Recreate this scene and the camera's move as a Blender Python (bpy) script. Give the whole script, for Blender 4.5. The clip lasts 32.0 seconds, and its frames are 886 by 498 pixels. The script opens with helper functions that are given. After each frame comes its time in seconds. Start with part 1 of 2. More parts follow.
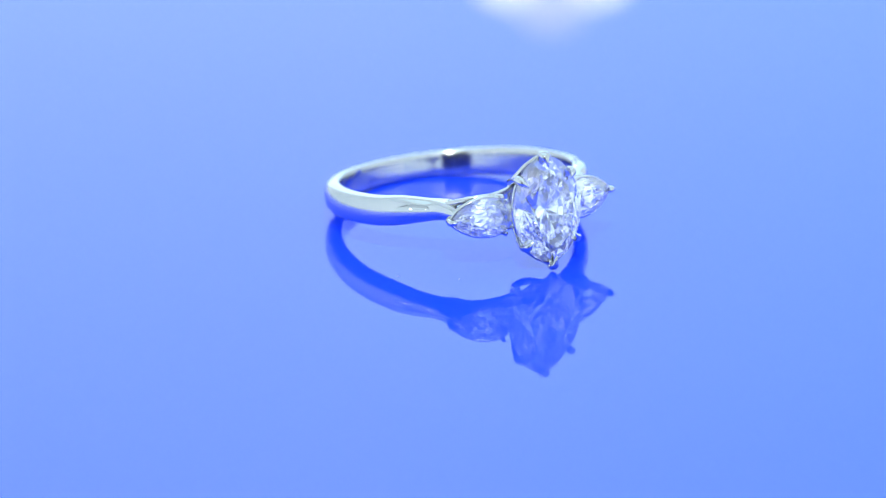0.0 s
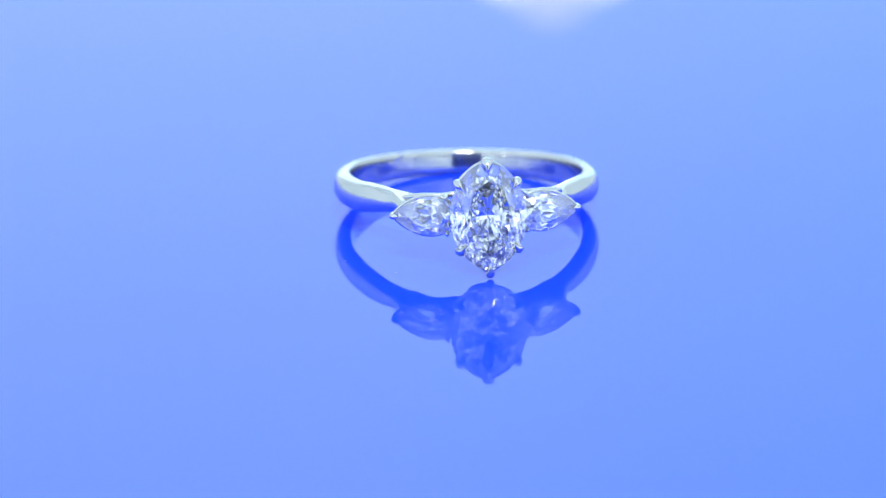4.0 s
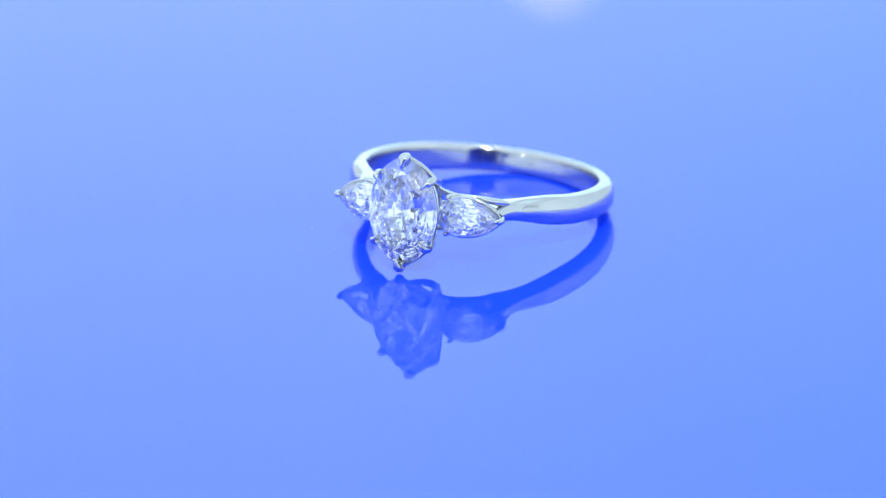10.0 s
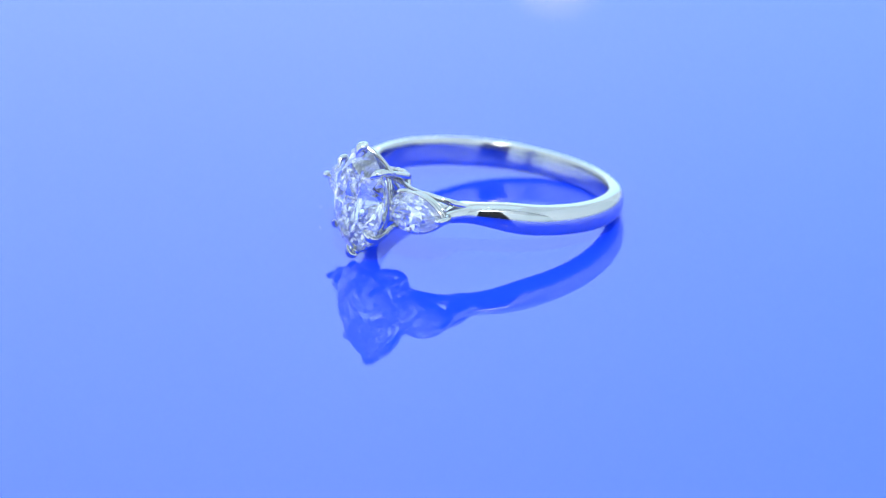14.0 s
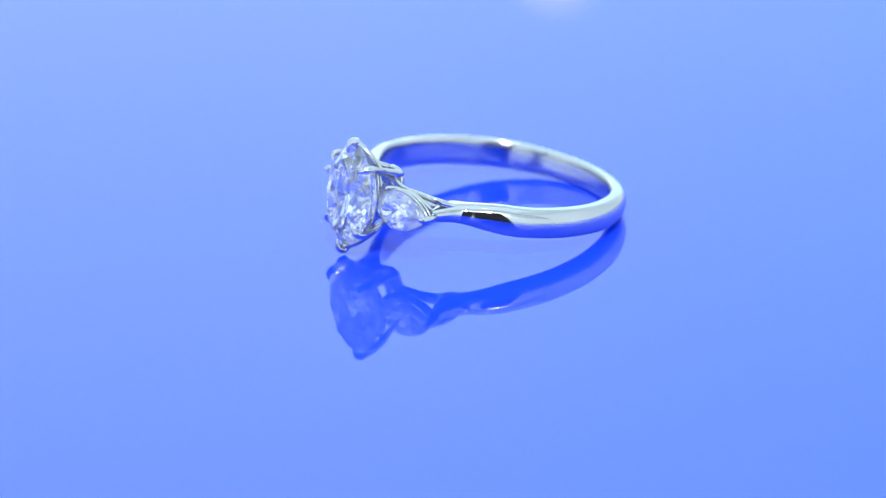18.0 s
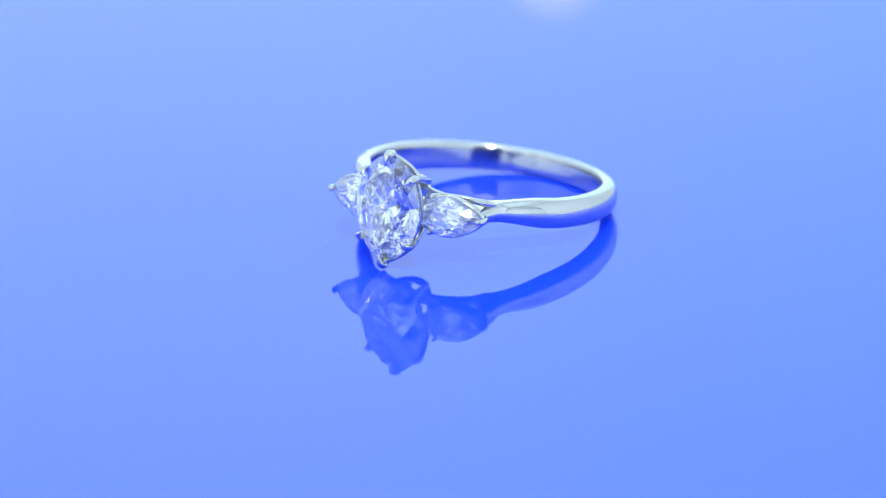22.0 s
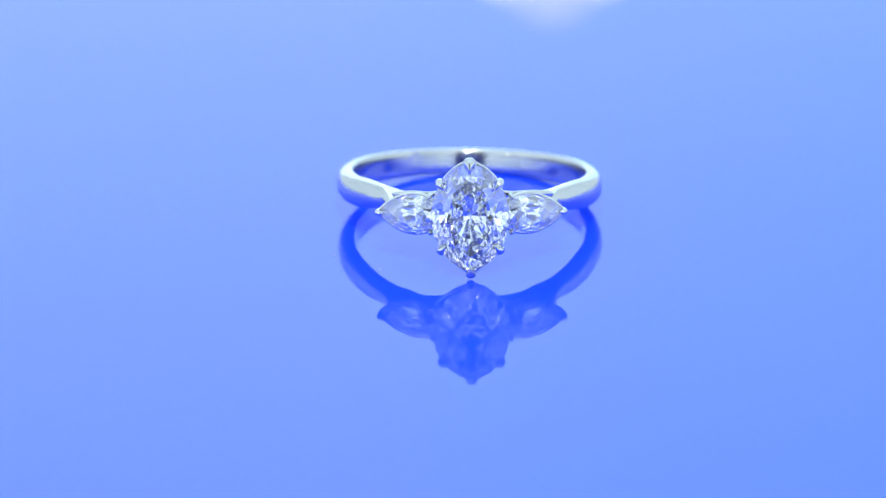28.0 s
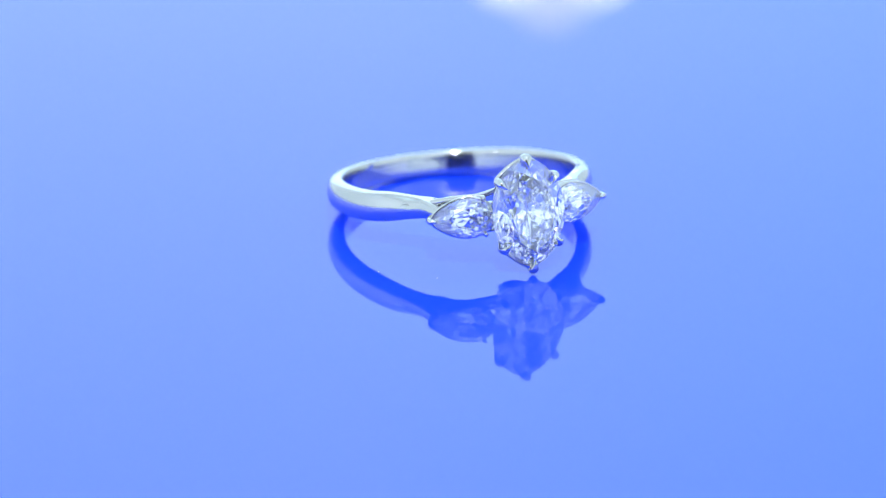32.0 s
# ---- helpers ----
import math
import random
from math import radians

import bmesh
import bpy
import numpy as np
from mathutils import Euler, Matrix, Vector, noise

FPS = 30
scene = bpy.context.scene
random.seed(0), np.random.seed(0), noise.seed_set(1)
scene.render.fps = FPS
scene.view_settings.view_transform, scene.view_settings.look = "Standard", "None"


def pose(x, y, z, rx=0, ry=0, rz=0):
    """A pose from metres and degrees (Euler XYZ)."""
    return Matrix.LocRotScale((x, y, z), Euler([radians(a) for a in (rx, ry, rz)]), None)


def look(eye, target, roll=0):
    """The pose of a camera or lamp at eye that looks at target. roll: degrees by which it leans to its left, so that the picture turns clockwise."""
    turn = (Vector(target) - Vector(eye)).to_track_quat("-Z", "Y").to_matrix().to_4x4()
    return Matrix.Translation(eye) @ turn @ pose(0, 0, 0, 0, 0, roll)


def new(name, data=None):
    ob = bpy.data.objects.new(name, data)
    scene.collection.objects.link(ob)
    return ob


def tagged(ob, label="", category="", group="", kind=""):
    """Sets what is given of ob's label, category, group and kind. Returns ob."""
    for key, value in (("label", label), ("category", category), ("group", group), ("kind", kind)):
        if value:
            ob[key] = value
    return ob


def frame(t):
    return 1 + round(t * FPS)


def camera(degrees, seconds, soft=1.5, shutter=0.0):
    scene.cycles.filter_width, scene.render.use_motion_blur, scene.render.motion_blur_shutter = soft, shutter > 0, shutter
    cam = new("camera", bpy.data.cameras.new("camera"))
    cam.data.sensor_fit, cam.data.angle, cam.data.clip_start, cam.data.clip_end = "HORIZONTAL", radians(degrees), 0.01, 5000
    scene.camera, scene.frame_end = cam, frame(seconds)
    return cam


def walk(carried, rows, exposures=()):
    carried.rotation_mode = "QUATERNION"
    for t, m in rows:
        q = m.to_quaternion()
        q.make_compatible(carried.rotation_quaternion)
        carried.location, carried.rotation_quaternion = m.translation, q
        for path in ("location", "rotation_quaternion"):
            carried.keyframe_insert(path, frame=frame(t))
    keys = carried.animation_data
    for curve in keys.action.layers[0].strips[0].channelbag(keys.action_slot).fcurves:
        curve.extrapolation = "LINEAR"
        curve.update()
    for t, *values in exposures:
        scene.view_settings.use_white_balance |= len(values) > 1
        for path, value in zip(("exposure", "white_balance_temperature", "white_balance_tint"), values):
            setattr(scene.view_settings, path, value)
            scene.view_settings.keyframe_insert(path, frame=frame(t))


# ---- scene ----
# All shapes of the ring are given in millimetres and shrunk to metres.
MM = 0.001

# ---- camera: stands still on its stand and looks down at the ring ----
ELEV, DIST = radians(21.267), 0.2381
EYE = (0.0, -DIST * math.cos(ELEV), DIST * math.sin(ELEV))
cam = camera(16.014, 32.0, soft=1.2)
cam.data.dof.use_dof = True
cam.data.dof.focus_distance = 0.233
cam.data.dof.aperture_fstop = 26.0
PATH = [(0.0, look(EYE, (0, 0, 0), -1.084)), (32.0, look(EYE, (0, 0, 0), -1.084))]
walk(cam, PATH, exposures=((0.0, 0.0), (8.0, -0.02), (16.6, -0.045), (25.0, -0.03), (32.0, 0.0)))
scene.cycles.max_bounces = 32
scene.cycles.transmission_bounces = 32
scene.cycles.glossy_bounces = 16

# the turning axis of the sheet, its slight slant, and its turn, second by second
AXIS = (0.0025516, 0.005579)
SLANT = Matrix.Rotation(radians(0.33), 4, Vector((math.cos(radians(65)), math.sin(radians(65)), 0)))
TURN = [(0.0, 28.42), (1.0, 22.51), (3.0, 10.56), (6.0, -6.75), (9.0, -23.43), (13.0, -46.14), (14.5, -54.3),
        (15.8, -61.1), (16.2, -62.8), (16.6, -63.4), (16.95, -63.0), (17.3, -61.5), (18.0, -58.02), (22.0, -36.12),
        (25.0, -19.29), (28.0, -2.25), (30.0, 9.08), (32.0, 20.5)]

# ---- world and light ----
world = bpy.data.worlds.new("world")
scene.world = world
world.use_nodes = True
world.node_tree.nodes["Background"].inputs["Color"].default_value = (0.5, 0.6, 0.8, 1)
world.node_tree.nodes["Background"].inputs["Strength"].default_value = 0.1


# ---- materials ----
def material(name):
    m = bpy.data.materials.new(name)
    m.use_nodes = True
    return m, m.node_tree.nodes, m.node_tree.links, m.node_tree.nodes["Principled BSDF"]


def glowing(name, colour, strength):
    m, nodes, links, bsdf = material(name)
    nodes.remove(bsdf)
    em = nodes.new("ShaderNodeEmission")
    em.inputs["Color"].default_value = (*colour, 1)
    em.inputs["Strength"].default_value = strength
    links.new(em.outputs[0], nodes["Material Output"].inputs["Surface"])
    return m


def fabric(name, colour, glow=0.0, tint=(0.86, 0.97, 1.06)):
    """White tent cloth; glow is emission put into it, as fill light on the walls."""
    m, nodes, links, bsdf = material(name)
    bsdf.inputs["Roughness"].default_value = 0.9
    n = nodes.new("ShaderNodeTexNoise")
    n.inputs["Scale"].default_value = 6.0
    ramp = nodes.new("ShaderNodeMixRGB")
    ramp.inputs["Color1"].default_value = (*[c * 0.94 for c in colour], 1)
    ramp.inputs["Color2"].default_value = (*colour, 1)
    links.new(n.outputs["Fac"], ramp.inputs["Fac"])
    links.new(ramp.outputs["Color"], bsdf.inputs["Base Color"])
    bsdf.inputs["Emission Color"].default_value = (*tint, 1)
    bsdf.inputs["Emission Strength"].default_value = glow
    return m


def softbox_glow(name, low, high, strength, axis, z0, z1):
    """A softbox with its falloff put into the glow colour: brighter upward, dimmer and bluer towards +x."""
    m, nodes, links, bsdf = material(name)
    nodes.remove(bsdf)
    coords = nodes.new("ShaderNodeTexCoord")
    sep = nodes.new("ShaderNodeSeparateXYZ")
    links.new(coords.outputs["Object"], sep.inputs[0])
    rng = nodes.new("ShaderNodeMapRange")
    rng.inputs["From Min"].default_value, rng.inputs["From Max"].default_value = z0, z1
    links.new(sep.outputs[axis], rng.inputs["Value"])
    mix = nodes.new("ShaderNodeMixRGB")
    mix.inputs["Color1"].default_value = (*low, 1)
    mix.inputs["Color2"].default_value = (*high, 1)
    links.new(rng.outputs["Result"], mix.inputs["Fac"])
    # glow tinted down across x, to shade the sheet's reflection on the right
    side = nodes.new("ShaderNodeMapRange")
    side.inputs["From Min"].default_value, side.inputs["From Max"].default_value = -0.02, 0.14
    links.new(sep.outputs["X"], side.inputs["Value"])
    fade = nodes.new("ShaderNodeMixRGB")
    fade.inputs["Color1"].default_value = (1, 1, 1, 1)
    fade.inputs["Color2"].default_value = (0.775, 0.89, 0.97, 1)
    links.new(side.outputs["Result"], fade.inputs["Fac"])
    both = nodes.new("ShaderNodeMixRGB")
    both.blend_type = "MULTIPLY"
    both.inputs["Fac"].default_value = 1.0
    links.new(mix.outputs["Color"], both.inputs["Color1"])
    links.new(fade.outputs["Color"], both.inputs["Color2"])
    em = nodes.new("ShaderNodeEmission")
    em.inputs["Strength"].default_value = strength
    links.new(both.outputs["Color"], em.inputs["Color"])
    links.new(em.outputs[0], nodes["Material Output"].inputs["Surface"])
    return m


def acrylic():
    m, nodes, links, bsdf = material("blue_acrylic")
    coords = nodes.new("ShaderNodeTexCoord")
    n = nodes.new("ShaderNodeTexNoise")
    n.inputs["Scale"].default_value = 14.0
    n.inputs["Detail"].default_value = 3.0
    links.new(coords.outputs["Object"], n.inputs["Vector"])
    mix = nodes.new("ShaderNodeMixRGB")
    mix.inputs["Color1"].default_value = (0.0085, 0.055, 0.97, 1)
    mix.inputs["Color2"].default_value = (0.0110, 0.061, 0.99, 1)
    links.new(n.outputs["Fac"], mix.inputs["Fac"])
    links.new(mix.outputs["Color"], bsdf.inputs["Base Color"])
    bsdf.inputs["Roughness"].default_value = 0.004
    bsdf.inputs["IOR"].default_value = 1.49
    return m


def platinum(name="polished_platinum", rough=(0.03, 0.09), grain=(900.0, 900.0, 900.0), relief=0.02):
    m, nodes, links, bsdf = material(name)
    bsdf.inputs["Metallic"].default_value = 1.0
    bsdf.inputs["Base Color"].default_value = (0.560, 0.566, 0.568, 1)
    coords = nodes.new("ShaderNodeTexCoord")
    stretch = nodes.new("ShaderNodeMapping")
    stretch.inputs["Scale"].default_value = grain
    links.new(coords.outputs["Object"], stretch.inputs["Vector"])
    n = nodes.new("ShaderNodeTexNoise")
    n.inputs["Scale"].default_value = 1.0
    n.inputs["Detail"].default_value = 2.0
    links.new(stretch.outputs["Vector"], n.inputs["Vector"])
    gloss = nodes.new("ShaderNodeMapRange")
    gloss.inputs["To Min"].default_value, gloss.inputs["To Max"].default_value = rough
    links.new(n.outputs["Fac"], gloss.inputs["Value"])
    links.new(gloss.outputs["Result"], bsdf.inputs["Roughness"])
    bump = nodes.new("ShaderNodeBump")
    bump.inputs["Strength"].default_value = relief
    bump.inputs["Distance"].default_value = 0.00005
    links.new(n.outputs["Fac"], bump.inputs["Height"])
    links.new(bump.outputs["Normal"], bsdf.inputs["Normal"])
    return m


def diamond():
    m, nodes, links, bsdf = material("diamond")
    nodes.remove(bsdf)
    g = nodes.new("ShaderNodeBsdfGlass")
    g.inputs["IOR"].default_value = 2.417
    g.inputs["Roughness"].default_value = 0.0
    g.inputs["Color"].default_value = (1, 1, 1, 1)
    links.new(g.outputs[0], nodes["Material Output"].inputs["Surface"])
    return m


def plain(name, colour, rough):
    m, nodes, links, bsdf = material(name)
    bsdf.inputs["Base Color"].default_value = (*colour, 1)
    bsdf.inputs["Roughness"].default_value = rough
    return m


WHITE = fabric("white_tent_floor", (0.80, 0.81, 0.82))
# SIDE and GREY carry emission in place of light bounced between the walls
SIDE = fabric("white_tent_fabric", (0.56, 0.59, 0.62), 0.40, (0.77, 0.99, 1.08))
CARD = fabric("white_front_card", (0.60, 0.62, 0.64), 0.43, (0.75, 1.00, 1.07))
BACK_GLOW = softbox_glow("back_softbox_glow", (0.597, 0.825, 1.0), (0.732, 1.01, 1.25), 2.20, "Z", 0.09, 0.26)
TOP_GLOW = glowing("top_led_glow", (0.71, 0.97, 1.11), 1.55)
LAMP_GLOW = glowing("led_lamp_glow", (0.92, 0.97, 1.0), 5.2)
DOME_GLOW = glowing("lamp_dome_glow", (0.85, 0.95, 1.0), 2.9)
SPOT_GLOW = glowing("led_spot_glow", (0.98, 0.99, 1.0), 690.0)
LED_GLOW = glowing("led_strip_glow", (1.0, 0.98, 0.96), 60.0)
BLUE = acrylic()
METAL = platinum()
SATIN = platinum("satin_platinum", (0.05, 0.20), (700.0, 700.0, 90.0), 0.10)
STONE = diamond()
BLACK = plain("black_cloth", (0.012, 0.012, 0.014), 0.8)
GREY = fabric("pale_front_cloth", (0.50, 0.52, 0.54), 0.19, (0.74, 0.99, 1.08))
LINT = plain("grey_lint", (0.22, 0.26, 0.45), 0.9)


# ---- mesh helpers ----
def mesh_of(name, bm, mat, smooth=True):
    me = bpy.data.meshes.new(name)
    bm.normal_update()
    bm.to_mesh(me)
    bm.free()
    me.materials.append(mat)
    me.polygons.foreach_set("use_smooth", [smooth] * len(me.polygons))
    return me


def part(name, bm, mat, parent, label="", smooth=True):
    ob = new(name, mesh_of(name, bm, mat, smooth))
    ob.parent = parent
    return tagged(ob, label)


def box(x0, x1, y0, y1, z0, z1):
    bm = bmesh.new()
    bmesh.ops.create_cube(bm, size=1)
    for v in bm.verts:
        v.co = Vector(((x0 + x1) / 2 + v.co.x * (x1 - x0), (y0 + y1) / 2 + v.co.y * (y1 - y0),
                       (z0 + z1) / 2 + v.co.z * (z1 - z0)))
    return bm


def structure(name, bm, mat, label):
    ob = new(name, mesh_of(name, bm, mat, False))
    return tagged(ob, label, "light tent", kind="structure")


def catmull(points, count):
    """A smooth line through the points, evenly sampled in its parameter."""
    p = [Vector(q) for q in points]
    p = [2 * p[0] - p[1]] + p + [2 * p[-1] - p[-2]]
    out = []
    spans = len(p) - 3
    for i in range(count):
        u = i / (count - 1) * spans
        k = min(int(u), spans - 1)
        t = u - k
        a, b, c, d = p[k:k + 4]
        out.append(0.5 * (2 * b + (c - a) * t + (2 * a - 5 * b + 4 * c - d) * t * t + (3 * b - a - 3 * c + d) * t ** 3))
    return out


def sweep(bm, line, sections, up):
    """Skins closed cross-sections along a line. sections(i) gives (side, up) offsets; up(i) the up direction."""
    rings = []
    n = len(line)
    for i, p in enumerate(line):
        along = (line[min(i + 1, n - 1)] - line[max(i - 1, 0)]).normalized()
        u = up(i)
        side = along.cross(u).normalized()
        u = side.cross(along).normalized()
        rings.append([bm.verts.new(p + side * a + u * b) for a, b in sections(i)])
    for r, s in zip(rings, rings[1:]):
        for k in range(len(r)):
            q = (k + 1) % len(r)
            bm.faces.new((r[k], r[q], s[q], s[k]))
    bm.faces.new(rings[0][::-1])
    bm.faces.new(rings[-1])
    return bm


def wire(points, radii, count=26, sides=10, flat=1.0, up=Vector((0.03, 0.02, 1))):
    """A round tapering wire with a domed end."""
    line = catmull(points, count)
    rad = [r.x for r in catmull([(r, 0, 0) for r in radii], count)]
    rad[-1] *= 0.45
    rad[-2] *= 0.85
    sec = lambda i: [(rad[i] * math.cos(2 * math.pi * k / sides), flat * rad[i] * math.sin(2 * math.pi * k / sides))
                     for k in range(sides)]
    return sweep(bmesh.new(), line, sec, lambda i: up)


# ---- the light tent round the ring ----
X, YB, YF, TOP = 0.42, 0.46, -0.30, 0.56
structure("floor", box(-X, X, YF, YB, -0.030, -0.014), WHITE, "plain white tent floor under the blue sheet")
# walls and top glow by their material to fill the tent with light
structure("wall_back", box(-X, X, YB, YB + 0.01, -0.014, TOP), SIDE, "plain white tent wall with added fill glow")
structure("wall_left", box(-X - 0.01, -X, YF, YB, -0.014, TOP), SIDE, "plain white tent wall with added fill glow")
structure("wall_right", box(X, X + 0.01, YF, YB, -0.014, TOP), SIDE, "plain white tent wall with added fill glow")
structure("ceiling", box(-X, X, YF, YB, TOP, TOP + 0.01), SIDE, "plain white tent top with added fill glow")
SLOT = (-0.093, 0.080)


def joined(*pieces):
    out = bmesh.new()
    for src in pieces:
        tmp = bpy.data.meshes.new("tmp")
        src.to_mesh(tmp)
        src.free()
        out.from_mesh(tmp)
        bpy.data.meshes.remove(tmp)
    return out


structure("wall_front", joined(box(-X, SLOT[0], YF - 0.02, YF - 0.01, -0.014, TOP), box(SLOT[1], X, YF - 0.02, YF - 0.01, -0.014, TOP),
                               box(SLOT[0], SLOT[1], YF - 0.02, YF - 0.01, 0.30, TOP)), GREY, "pale cloth wall with a lens slot and added fill glow")
# black sheet added in place of the dark room, so the slot reflects dark
structure("slot_dark", box(-0.3, 0.3, YF - 0.16, YF - 0.15, -0.014, 0.5), BLACK, "added black sheet standing in for the dark room behind the slot")
for x0, x1 in ((-X, SLOT[0]), (SLOT[1], X)):
    card = new("light_panel")
    tagged(card, "glowing white light panel beside the lens", "lamp", "light panels beside the lens")
    part("diffuser", box(x0, x1, YF - 0.008, YF, 0.0, 0.20), CARD, card, smooth=False)

panel = new("softbox")
tagged(panel, "glowing cool white softbox along the back wall", "lamp")
part("diffuser", box(-0.15, 0.17, YB - 0.012, YB - 0.004, 0.0, 0.275), BACK_GLOW, panel, smooth=False)
led = new("ceiling_light")
tagged(led, "square white LED panel under the tent top", "lamp")
part("diffuser", box(-0.25, 0.25, -0.14, 0.30, TOP - 0.012, TOP - 0.004), TOP_GLOW, led, smooth=False)


def ball(c, r, scale=(1, 1, 1), seg=20):
    bm = bmesh.new()
    bmesh.ops.create_uvsphere(bm, u_segments=seg, v_segments=seg // 2, radius=r)
    bm.transform(Matrix.Translation(c) @ Matrix.Diagonal((*scale, 1)))
    return bm


# the small lamp that shines in the sheet behind the ring
lamp = new("led_lamp")
tagged(lamp, "small white LED lamp before the back wall", "lamp")
LX, LY, LZ = 0.026, 0.43, 0.104
part("stem", box(LX - 0.003, LX + 0.003, LY - 0.003, LY + 0.003, -0.014, LZ - 0.01), BLACK, lamp, smooth=False)
for k in (-1, 1):
    part("bulb", ball((LX + k * 0.010, LY, LZ), 0.007, (1.0, 0.7, 0.9)), LAMP_GLOW, lamp)
part("dome", ball((LX, LY + 0.004, LZ + 0.002), 0.010, (1.0, 0.5, 1.2)), DOME_GLOW, lamp)

# a bright LED cluster hung above the lens, and an LED added under the tent top
cluster = new("led_cluster")
tagged(cluster, "black lamp head with four bright white LED bulbs", "lamp")
CX, CY, CZ = 0.010, -0.265, 0.335
part("housing", box(CX - 0.020, CX + 0.020, CY - 0.016, CY + 0.016, CZ + 0.004, CZ + 0.012), BLACK, cluster, smooth=False)
part("rod", box(CX - 0.002, CX + 0.002, CY - 0.002, CY + 0.002, CZ + 0.012, TOP), BLACK, cluster, smooth=False)
for dx, dy in ((-0.0075, -0.0075), (0.0075, -0.0075), (-0.0075, 0.0075), (0.0075, 0.0075)):
    part("bulb", ball((CX + dx, CY + dy, CZ - 0.004), 0.0072), SPOT_GLOW, cluster)
# added only to put sparkle into the stones
x, y, z, r = 0.0, -0.04, TOP - 0.018, 0.0070
spot = new("sparkle_led")
tagged(spot, "added white LED under the tent top for sparkle", "lamp")
part("bulb", ball((x, y, z), r), LED_GLOW, spot)
part("rod", box(x - 0.001, x + 0.001, y - 0.001, y + 0.001, z + r, TOP), BLACK, spot, smooth=False)

# a short row of small LED bulbs on the light panel
strip = new("led_strip")
tagged(strip, "short black rail with a small white LED bulb", "lamp")
part("rail", box(-0.33, -0.20, YF, YF + 0.003, 0.098, 0.102), BLACK, strip, smooth=False)
part("bulb", ball((-0.265, YF + 0.005, 0.106), 0.006), LED_GLOW, strip)

# ---- the blue sheet that turns ----
def disc(radius, z0, z1, bevel, sides=192):
    bm = bmesh.new()
    prof = [(0, z0), (radius - bevel, z0), (radius, z0 + bevel), (radius, z1 - bevel), (radius - bevel, z1)]
    rows = []
    for r, z in prof[1:]:
        rows.append([bm.verts.new((r * math.cos(2 * math.pi * k / sides), r * math.sin(2 * math.pi * k / sides), z)) for k in range(sides)])
    for a, b in zip(rows, rows[1:]):
        for k in range(sides):
            q = (k + 1) % sides
            bm.faces.new((a[k], a[q], b[q], b[k]))
    bm.faces.new(rows[0][::-1])
    bm.faces.new(rows[-1])
    return bm


sheet = new("acrylic_sheet", mesh_of("acrylic_sheet", disc(0.15, -0.012, 0.0, 0.001), BLUE, False))
tagged(sheet, "round glossy blue acrylic sheet, slowly turning", "display plate")

for name, x, y, r in (("dust_speck", -0.0069, -0.0098, 0.00005), ("dust_speck", -0.0105, -0.0070, 0.000065)):
    part(name, ball((x, y, 0.00004), r, (1.0, 0.7, 0.5), 10), LINT, sheet, "grey dust speck")

# ---- the ring ----
RC = (-0.495, 2.06, 2.589)        # centre of the band, mm
ring = new("ring")
tagged(ring, "polished platinum three-stone diamond ring lying on blue acrylic", "ring")
FRAME = Matrix.Scale(MM, 4) @ pose(*RC, -9.4, 0.993, 0)
BAND = Matrix.Scale(MM, 4) @ pose(RC[0], RC[1], RC[2] - 0.10, -9.05, 0.993, 0)
SIDES = Matrix.Translation((0.44, 0, -0.18)) @ Matrix.Rotation(radians(-1.28), 4, "Y")
HEAD = Matrix.Translation((-0.08, -0.35, 0.10)) @ SIDES     # the centre stone and its claws


def ring_part(name, bm, mat, parent=None, label="", smooth=True, at=None):
    bm.transform(at or FRAME)
    bmesh.ops.recalc_face_normals(bm, faces=bm.faces)
    return part(name, bm, mat, parent or ring, label, smooth)


def ease(x, x0, x1):
    k = max(0.0, min(1.0, (x - x0) / (x1 - x0)))
    return k * k * (3 - 2 * k)


INNER, OUTER = 8.95, 10.33


def band():
    """The band: a full hoop, flat inside, domed outside, narrowing to the shoulders and thin under the head."""
    bm = bmesh.new()
    n = 360
    rings = []
    for i in range(n):
        a = 2 * math.pi * i / n                                   # from the front, round the back
        d = abs((math.degrees(a) - 1.8 + 180) % 360 - 180)       # degrees from the head
        half = 0.40 + 0.35 * ease(d, 25, 34) + 0.40 * ease(d, 33, 62) - 0.16 * ease(d, 115, 170)
        keen = 0.67 + 0.04 * (1 - ease(d, 50, 80))                # a full, low dome
        thick = OUTER - INNER - 0.06 * (1 - ease(d, 50, 75))
        thick += 0.0066 * max(0.0, 45 - d) ** 2 + 0.50 * (1 - ease(d, 29, 42))     # the shoulders rise to the points of the side stones
        thick = 0.75 + (thick - 0.75) * ease(d, 27.5, 31.0)
        lift = 0.18 * ease(d, 26, 38) * (1 - ease(d, 46, 72))
        sec = []
        for u in range(9):
            z = -1 + 2 * u / 8
            sec.append((INNER + 0.12 * abs(z) ** 5, z * half * 0.985 + lift))
        m = 17
        for u in range(m):
            b = math.pi / 2 - math.pi * u / (m - 1)
            r = INNER + 0.24 + (thick - 0.24) * max(0.0, math.cos(b)) ** keen
            sec.append((r, half * math.sin(b) + lift))
        ca, sa = -math.cos(a), math.sin(a)
        rings.append([bm.verts.new((r * sa, r * ca, z)) for r, z in sec])
    for i in range(n):
        r, s = rings[i], rings[(i + 1) % n]
        for k in range(len(r)):
            q = (k + 1) % len(r)
            bm.faces.new((r[k], r[q], s[q], s[k]))
    return bm


hoop = ring_part("band", band(), METAL, None, "polished platinum band", at=BAND)
hoop.data.materials.append(SATIN)                                # the inside is brushed
SECTION = 26                                                      # faces round one cross-section of the band
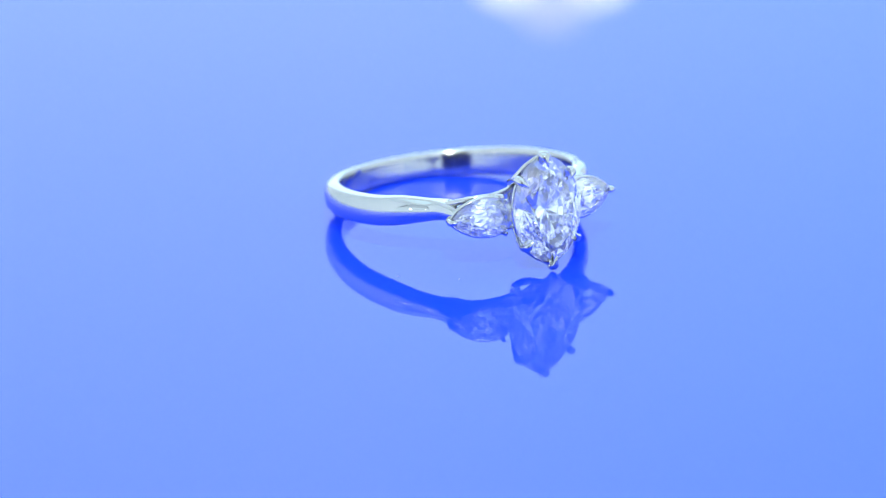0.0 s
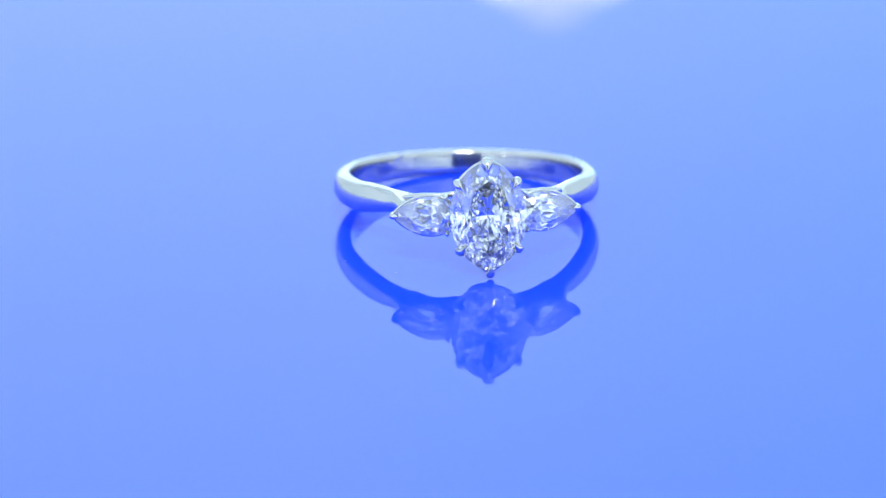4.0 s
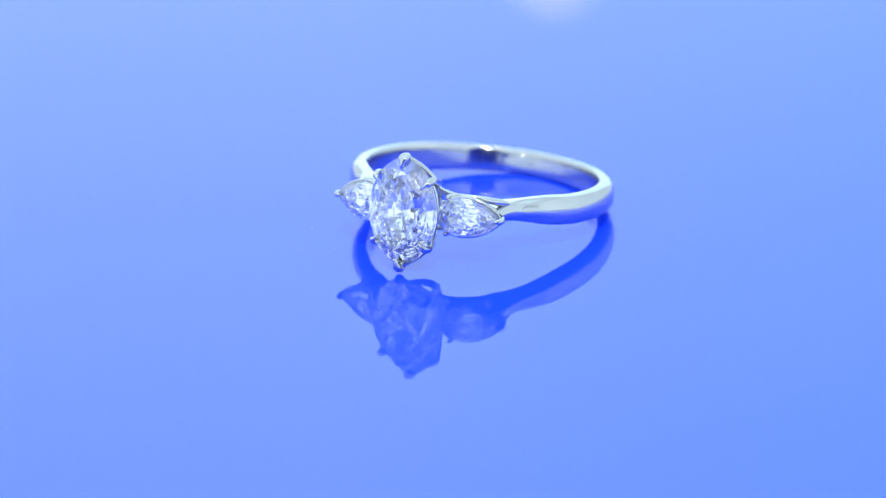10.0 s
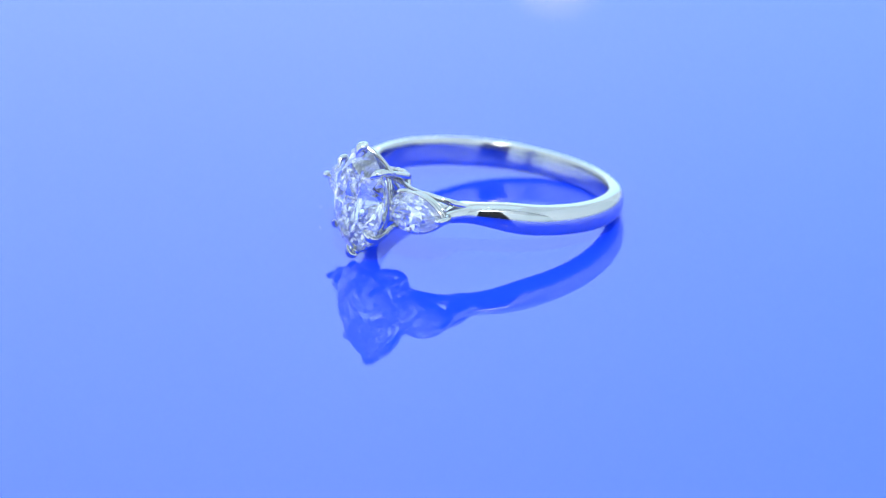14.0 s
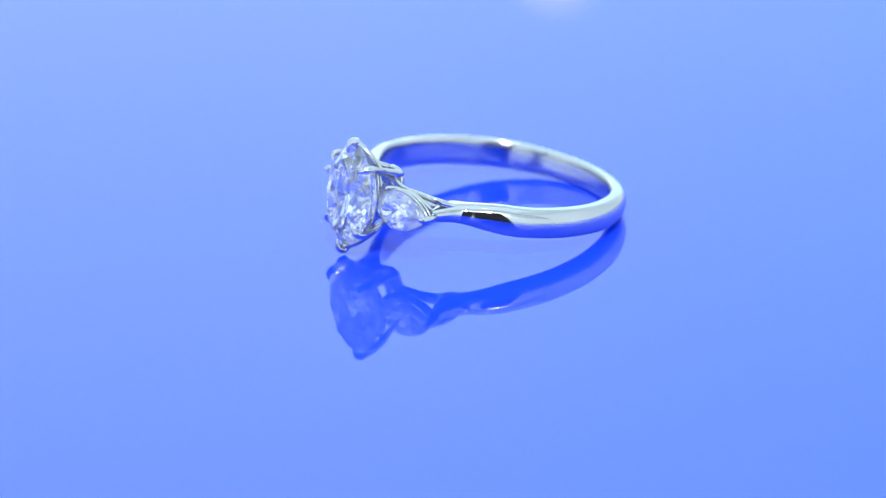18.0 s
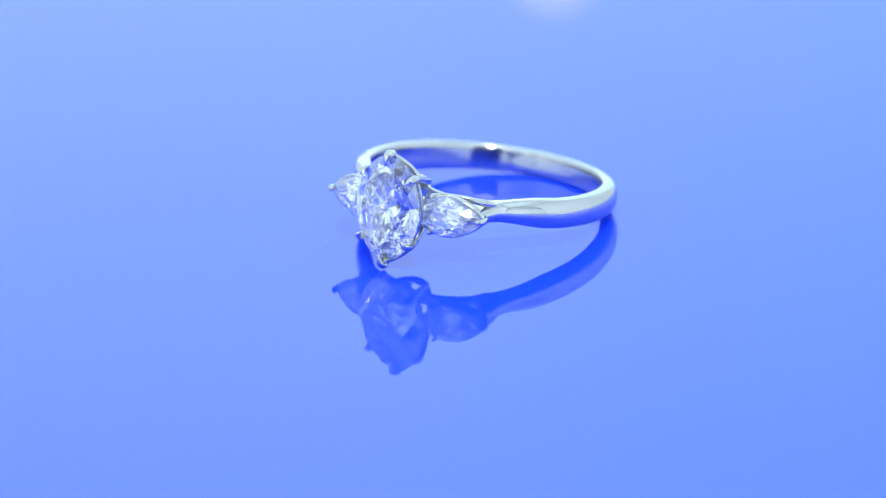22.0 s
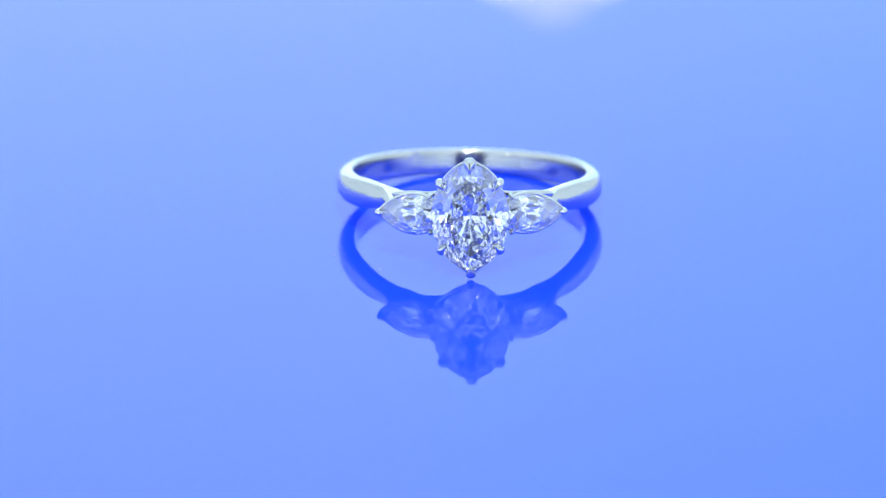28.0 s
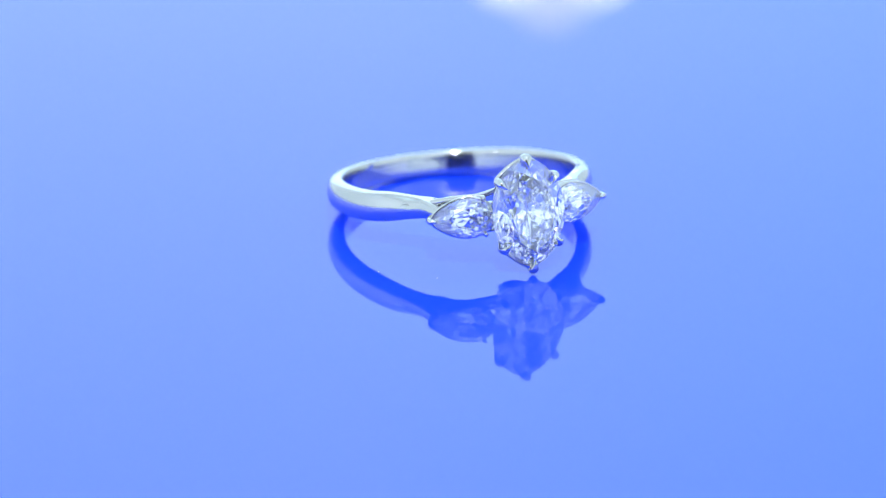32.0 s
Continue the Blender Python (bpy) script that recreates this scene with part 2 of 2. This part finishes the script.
for k, face in enumerate(hoop.data.polygons):
    if k % SECTION < 8:
        face.material_index = 1

# worn stamped marks inside the band
for deg, z in ((242.8, -0.25), (245.2, -0.42), (247.2, -0.50), (249.2, -0.42), (251.5, -0.45), (209.2, 0.70), (211.2, 0.58), (213.2, 0.45)):
    bar = box(-0.11, 0.11, -0.02, 0.02, -0.20, 0.20)
    bar.transform(Matrix.Rotation(radians(deg), 4, "Z") @ Matrix.Translation((0, -(INNER - 0.005), z)) @ Matrix.Rotation(radians(20), 4, "Y"))
    ring_part("stamped_mark", bar, METAL, hoop, smooth=False, at=BAND)


def brilliant(outline, crown, pavilion, ridge, table=0.57, girdle=0.03, mains=16, tiers=(0.66, 0.36), bow=1.12, slim=1.0):
    """A brilliant cut over any outline(angle) -> (x, z): 33 crown facets, tiers of pavilion facets. Table faces -y.
    slim below 1 keeps the crown as steep at the ends as at the sides."""
    bm = bmesh.new()

    def ring_at(scale, y, offs, count):
        vs = []
        for k in range(count):
            x, z = outline(2 * math.pi * (k + offs) / count)
            vs.append(bm.verts.new((x * scale, y, z * (1 - (1 - scale) * slim))))
        return vs

    tab = ring_at(table, -crown, 0.0, 8)
    ms = (1 + table) / 2 + 0.02
    mid = ring_at(ms, -crown * (1 - (ms * math.cos(math.pi / 8) - table) / (1 - table)), 0.5, 8)
    gt = ring_at(1.0, -girdle, 0.0, 2 * mains)
    gb = ring_at(1.0, girdle, 0.0, 2 * mains)
    rows, offs = [], 0.5
    rng = random.Random(7)                                                        # hand-cut facets are never quite even
    for scale in tiers:
        row = []
        for k in range(mains):
            a = 2 * math.pi * (k + offs) / mains
            (x, z), (rx, rz) = outline(a), ridge(a)
            s = scale * (1 + rng.uniform(-0.05, 0.05))
            y = girdle + (pavilion - girdle) * (1 - s ** bow) + rng.uniform(-0.012, 0.012) * pavilion
            row.append(bm.verts.new((rx + (x - rx) * s, y, rz + (z - rz) * s)))
        rows.append((row, offs))
        offs = 0.5 - offs
    keel = {}

    def bottom(k):
        """The keel point below the k-th facet."""
        c = ridge(2 * math.pi * k / mains)
        key = (round(c[0], 4), round(c[1], 4))
        if key not in keel:
            keel[key] = bm.verts.new((c[0], pavilion, c[1]))
        return keel[key]

    bm.faces.new(tab)
    q = mains // 4
    for k in range(8):
        n, p, g = (k + 1) % 8, (k - 1) % 8, q * k
        bm.faces.new((tab[k], tab[n], mid[k]))                                   # star
        bm.faces.new((tab[k], mid[k], gt[g], mid[p]))                            # kite
        bm.faces.new((mid[k], *[gt[g + j] for j in range(q // 2, -1, -1)]))                      # upper girdle
        bm.faces.new((mid[k], *[gt[(g + j) % (2 * mains)] for j in range(q, q // 2 - 1, -1)]))
    first = rows[0][0]
    for k in range(mains):
        p, g = (k - 1) % mains, 2 * k
        bm.faces.new((gb[g], gb[g + 1], first[k]))                               # lower girdle
        bm.faces.new((gb[g + 1], gb[(g + 2) % (2 * mains)], first[k]))
        bm.faces.new((first[p], gb[g], first[k]))
    for (up_row, o), (down, _) in zip(rows, rows[1:]):
        for k in range(mains):
            n = (k + 1) % mains
            if o:
                bm.faces.new((up_row[k], up_row[n], down[n]))
                bm.faces.new((up_row[k], down[n], down[k]))
            else:
                bm.faces.new((up_row[k], up_row[n], down[k]))
                bm.faces.new((up_row[n], down[n], down[k]))
    last, o = rows[-1]
    for k in range(mains):
        n = (k + 1) % mains
        c0, c1 = bottom(k + o), bottom(k + 1 + o)
        bm.faces.new((last[k], last[n], c0))
        if c0 is not c1:
            bm.faces.new((last[n], c1, c0))
    for k in range(2 * mains):
        n = (k + 1) % (2 * mains)
        bm.faces.new((gt[k], gt[n], gb[n], gb[k]))
    return bm


HALF_L, HALF_W = 4.06, 2.86
GIRDLE_Y = -12.93
oval = brilliant(lambda a: (HALF_W * math.sin(a) * abs(math.sin(a)) ** 0.15, HALF_L * math.cos(a)), 1.06, 2.62,
                 lambda a: (0.0, 0.0), table=0.59, mains=16, tiers=(0.74, 0.46), slim=0.74, bow=1.25)
oval.transform(HEAD @ Matrix.Translation((0, GIRDLE_Y, 0)))
ring_part("centre_stone", oval, STONE, None, "clear oval brilliant-cut diamond", smooth=False)


def pear(a):
    """Pear outline, its point along +x, about 4.6 by 3.1."""
    x, z = math.cos(a), math.sin(a)
    if x > 0:
        return 2.75 * x ** 1.0, 1.47 * z * (1 - 0.36 * x * x)
    return 1.95 * x, 1.47 * z


for side in (1, -1):
    place = SIDES @ Matrix.Translation((side * 4.17 - 0.07, -11.69, 0)) @ Matrix.Rotation(radians(16.0 * side), 4, "Z")
    if side < 0:
        place = place @ Matrix.Rotation(radians(180), 4, "Y") @ Matrix.Diagonal((1, 1, -1, 1))
    gem = brilliant(pear, 0.52, 1.38, lambda a: (0.9 if math.cos(a) > 0.5 else 0.0, 0.0), mains=16, tiers=(0.78, 0.54, 0.28))
    gem.transform(place)
    ring_part("side_stone", gem, STONE, None, "clear pear-shaped diamond", smooth=False)
    # two rails round the basket
    for k, depth, rad in ((1.01, 0.20, 0.12), (0.92, 0.75, 0.15), (0.72, 1.45, 0.18)):
        rail = [place @ Vector((x * k, depth, z * k)) for x, z in (pear(2 * math.pi * j / 24) for j in range(25))]
        ring_part("side_rail", wire(rail, [rad] * 25, 60, 8), METAL)
    for s in (1, -1):
        strand = [HEAD @ Vector((side * 0.35, -11.0, s * 1.8)), HEAD @ Vector((side * 1.2, -10.2, s * 1.45)), place @ Vector((-1.2, 1.55, s * 1.3)),
                  place @ Vector((0.6, 1.25, s * 1.12)), place @ Vector((2.3, 1.2, s * 0.45))]
        ring_part("side_strand", wire(strand, [0.24, 0.24, 0.22, 0.2, 0.2], 40, 10), METAL)
    # the upper strand that runs on over the edge of the pear into the top of the band
    over = [place @ Vector(p) for p in ((-0.6, 1.35, 1.34), (0.6, 1.45, 1.26), (1.6, 1.80, 1.08), (2.35, 2.40, 0.86), (2.95, 3.40, 0.58))]
    ring_part("shoulder_strand", wire(over, [0.14, 0.20, 0.24, 0.27, 0.14], 40, 12), METAL)
    tip = [place @ Vector(p) for p in ((2.35, 1.5, 0), (2.75, 0.8, 0), (2.86, 0.1, 0), (2.76, -0.28, 0), (2.36, -0.36, 0))]
    ring_part("claw", wire(tip, [0.28, 0.28, 0.26, 0.22, 0.12], 22), METAL, None, "pointed claw")
    for s in (1, -1):
        c = [place @ Vector(p) for p in ((-0.5, 1.9, s * 0.7), (-0.95, 1.0, s * 1.26), (-1.22, 0.1, s * 1.40), (-1.22, -0.24, s * 1.26))]
        ring_part("claw", wire(c, [0.18, 0.18, 0.17, 0.14], 18), METAL, None, "small round claw")


# the six claws of the head and its two loops
def head_claw(x, z, r, wide, base, start):
    """A straight claw from the gallery up past the girdle, broader there, that ends in a pointed hood over the crown."""
    p = lambda k, y: HEAD @ Vector((x * k, y, z * k))
    a, b = HEAD @ Vector(base), p(1.0, start)
    line = catmull([a, a.lerp(b, 0.33), a.lerp(b, 0.66), b, p(1.02, -13.0), p(0.985, -13.36), p(0.91, -13.54), p(0.81, -13.64)], 40)
    width = [w.x for w in catmull([(w, 0, 0) for w in (r, r, r, r * 1.1, r * wide, r * wide * 0.95, r * 0.62, r * 0.16)], 40)]
    deep = [w.x for w in catmull([(w, 0, 0) for w in (r, r * 0.9, r * 0.85, r * 0.85, r * 0.85, r * 0.78, r * 0.5, r * 0.14)], 40)]
    tangent = (HEAD.to_3x3() @ Vector((-z, 0, x))).normalized()
    bm = bmesh.new()
    rings = []
    for i, q in enumerate(line):
        along = (line[min(i + 1, 39)] - line[max(i - 1, 0)]).normalized()
        up = along.cross(tangent).normalized()
        rings.append([bm.verts.new(q + tangent * width[i] * math.cos(2 * math.pi * k / 14) + up * deep[i] * math.sin(2 * math.pi * k / 14))
                      for k in range(14)])
    for c, d in zip(rings, rings[1:]):
        for k in range(14):
            bm.faces.new((c[k], c[(k + 1) % 14], d[(k + 1) % 14], d[k]))
    bm.faces.new(rings[0][::-1])
    bm.faces.new(rings[-1])
    return bm


for x, z, r, wide, base in ((0, 4.06, 0.33, 1.35, (0, -9.25, 0.35)), (0, -4.30, 0.30, 1.1, (0, -9.25, -0.35)),
                            (2.22, 2.54, 0.28, 1.15, (0.85, -9.15, 1.65)), (-2.22, 2.54, 0.28, 1.15, (-0.85, -9.15, 1.65)),
                            (2.20, -2.54, 0.28, 1.15, (0.85, -9.15, -1.65)), (-2.20, -2.54, 0.28, 1.15, (-0.85, -9.15, -1.65))):
    ring_part("claw", head_claw(x, z, r, wide, base, -12.6 if x else -12.9), METAL, None, "rounded claw")


# strands from the end claws to their neighbours
for sx in (1, -1):
    for sz in (1, -1):
        strand = [HEAD @ Vector(q) for q in ((sx * 0.12, -12.95, sz * 4.05), (sx * 1.10, -12.35, sz * 3.40), (sx * 1.90, -11.75, sz * 2.45), (sx * 1.55, -11.0, sz * 2.05))]
        ring_part("head_strand", wire(strand, [0.24, 0.22, 0.22, 0.2], 30, 10), METAL)


def loop(a, b, y, r, square=1.0):
    """An oval rail round the head; square below 1 gives it straighter sides."""
    turn = lambda v: math.copysign(abs(v) ** square, v)
    pts = [HEAD @ Vector((a * turn(math.sin(2 * math.pi * k / 32)), y, b * turn(math.cos(2 * math.pi * k / 32)))) for k in range(33)]
    return wire(pts, [r] * 33, 80, 8)


ring_part("gallery_rail", loop(0.95, 1.80, -9.15, 0.28, 0.6), METAL)
ring_part("gallery_rail", loop(2.42, 3.25, -12.02, 0.13), METAL)
ring_part("gallery_rail", loop(2.05, 2.80, -11.55, 0.14), METAL)


def motions():
    """The sheet turns one way, pauses and turns back, and carries the ring round."""
    rows = [(t, pose(AXIS[0], AXIS[1], 0, 0, 0, a) @ SLANT) for t, a in TURN]
    walk(ring, rows)
    walk(sheet, rows)


motions()
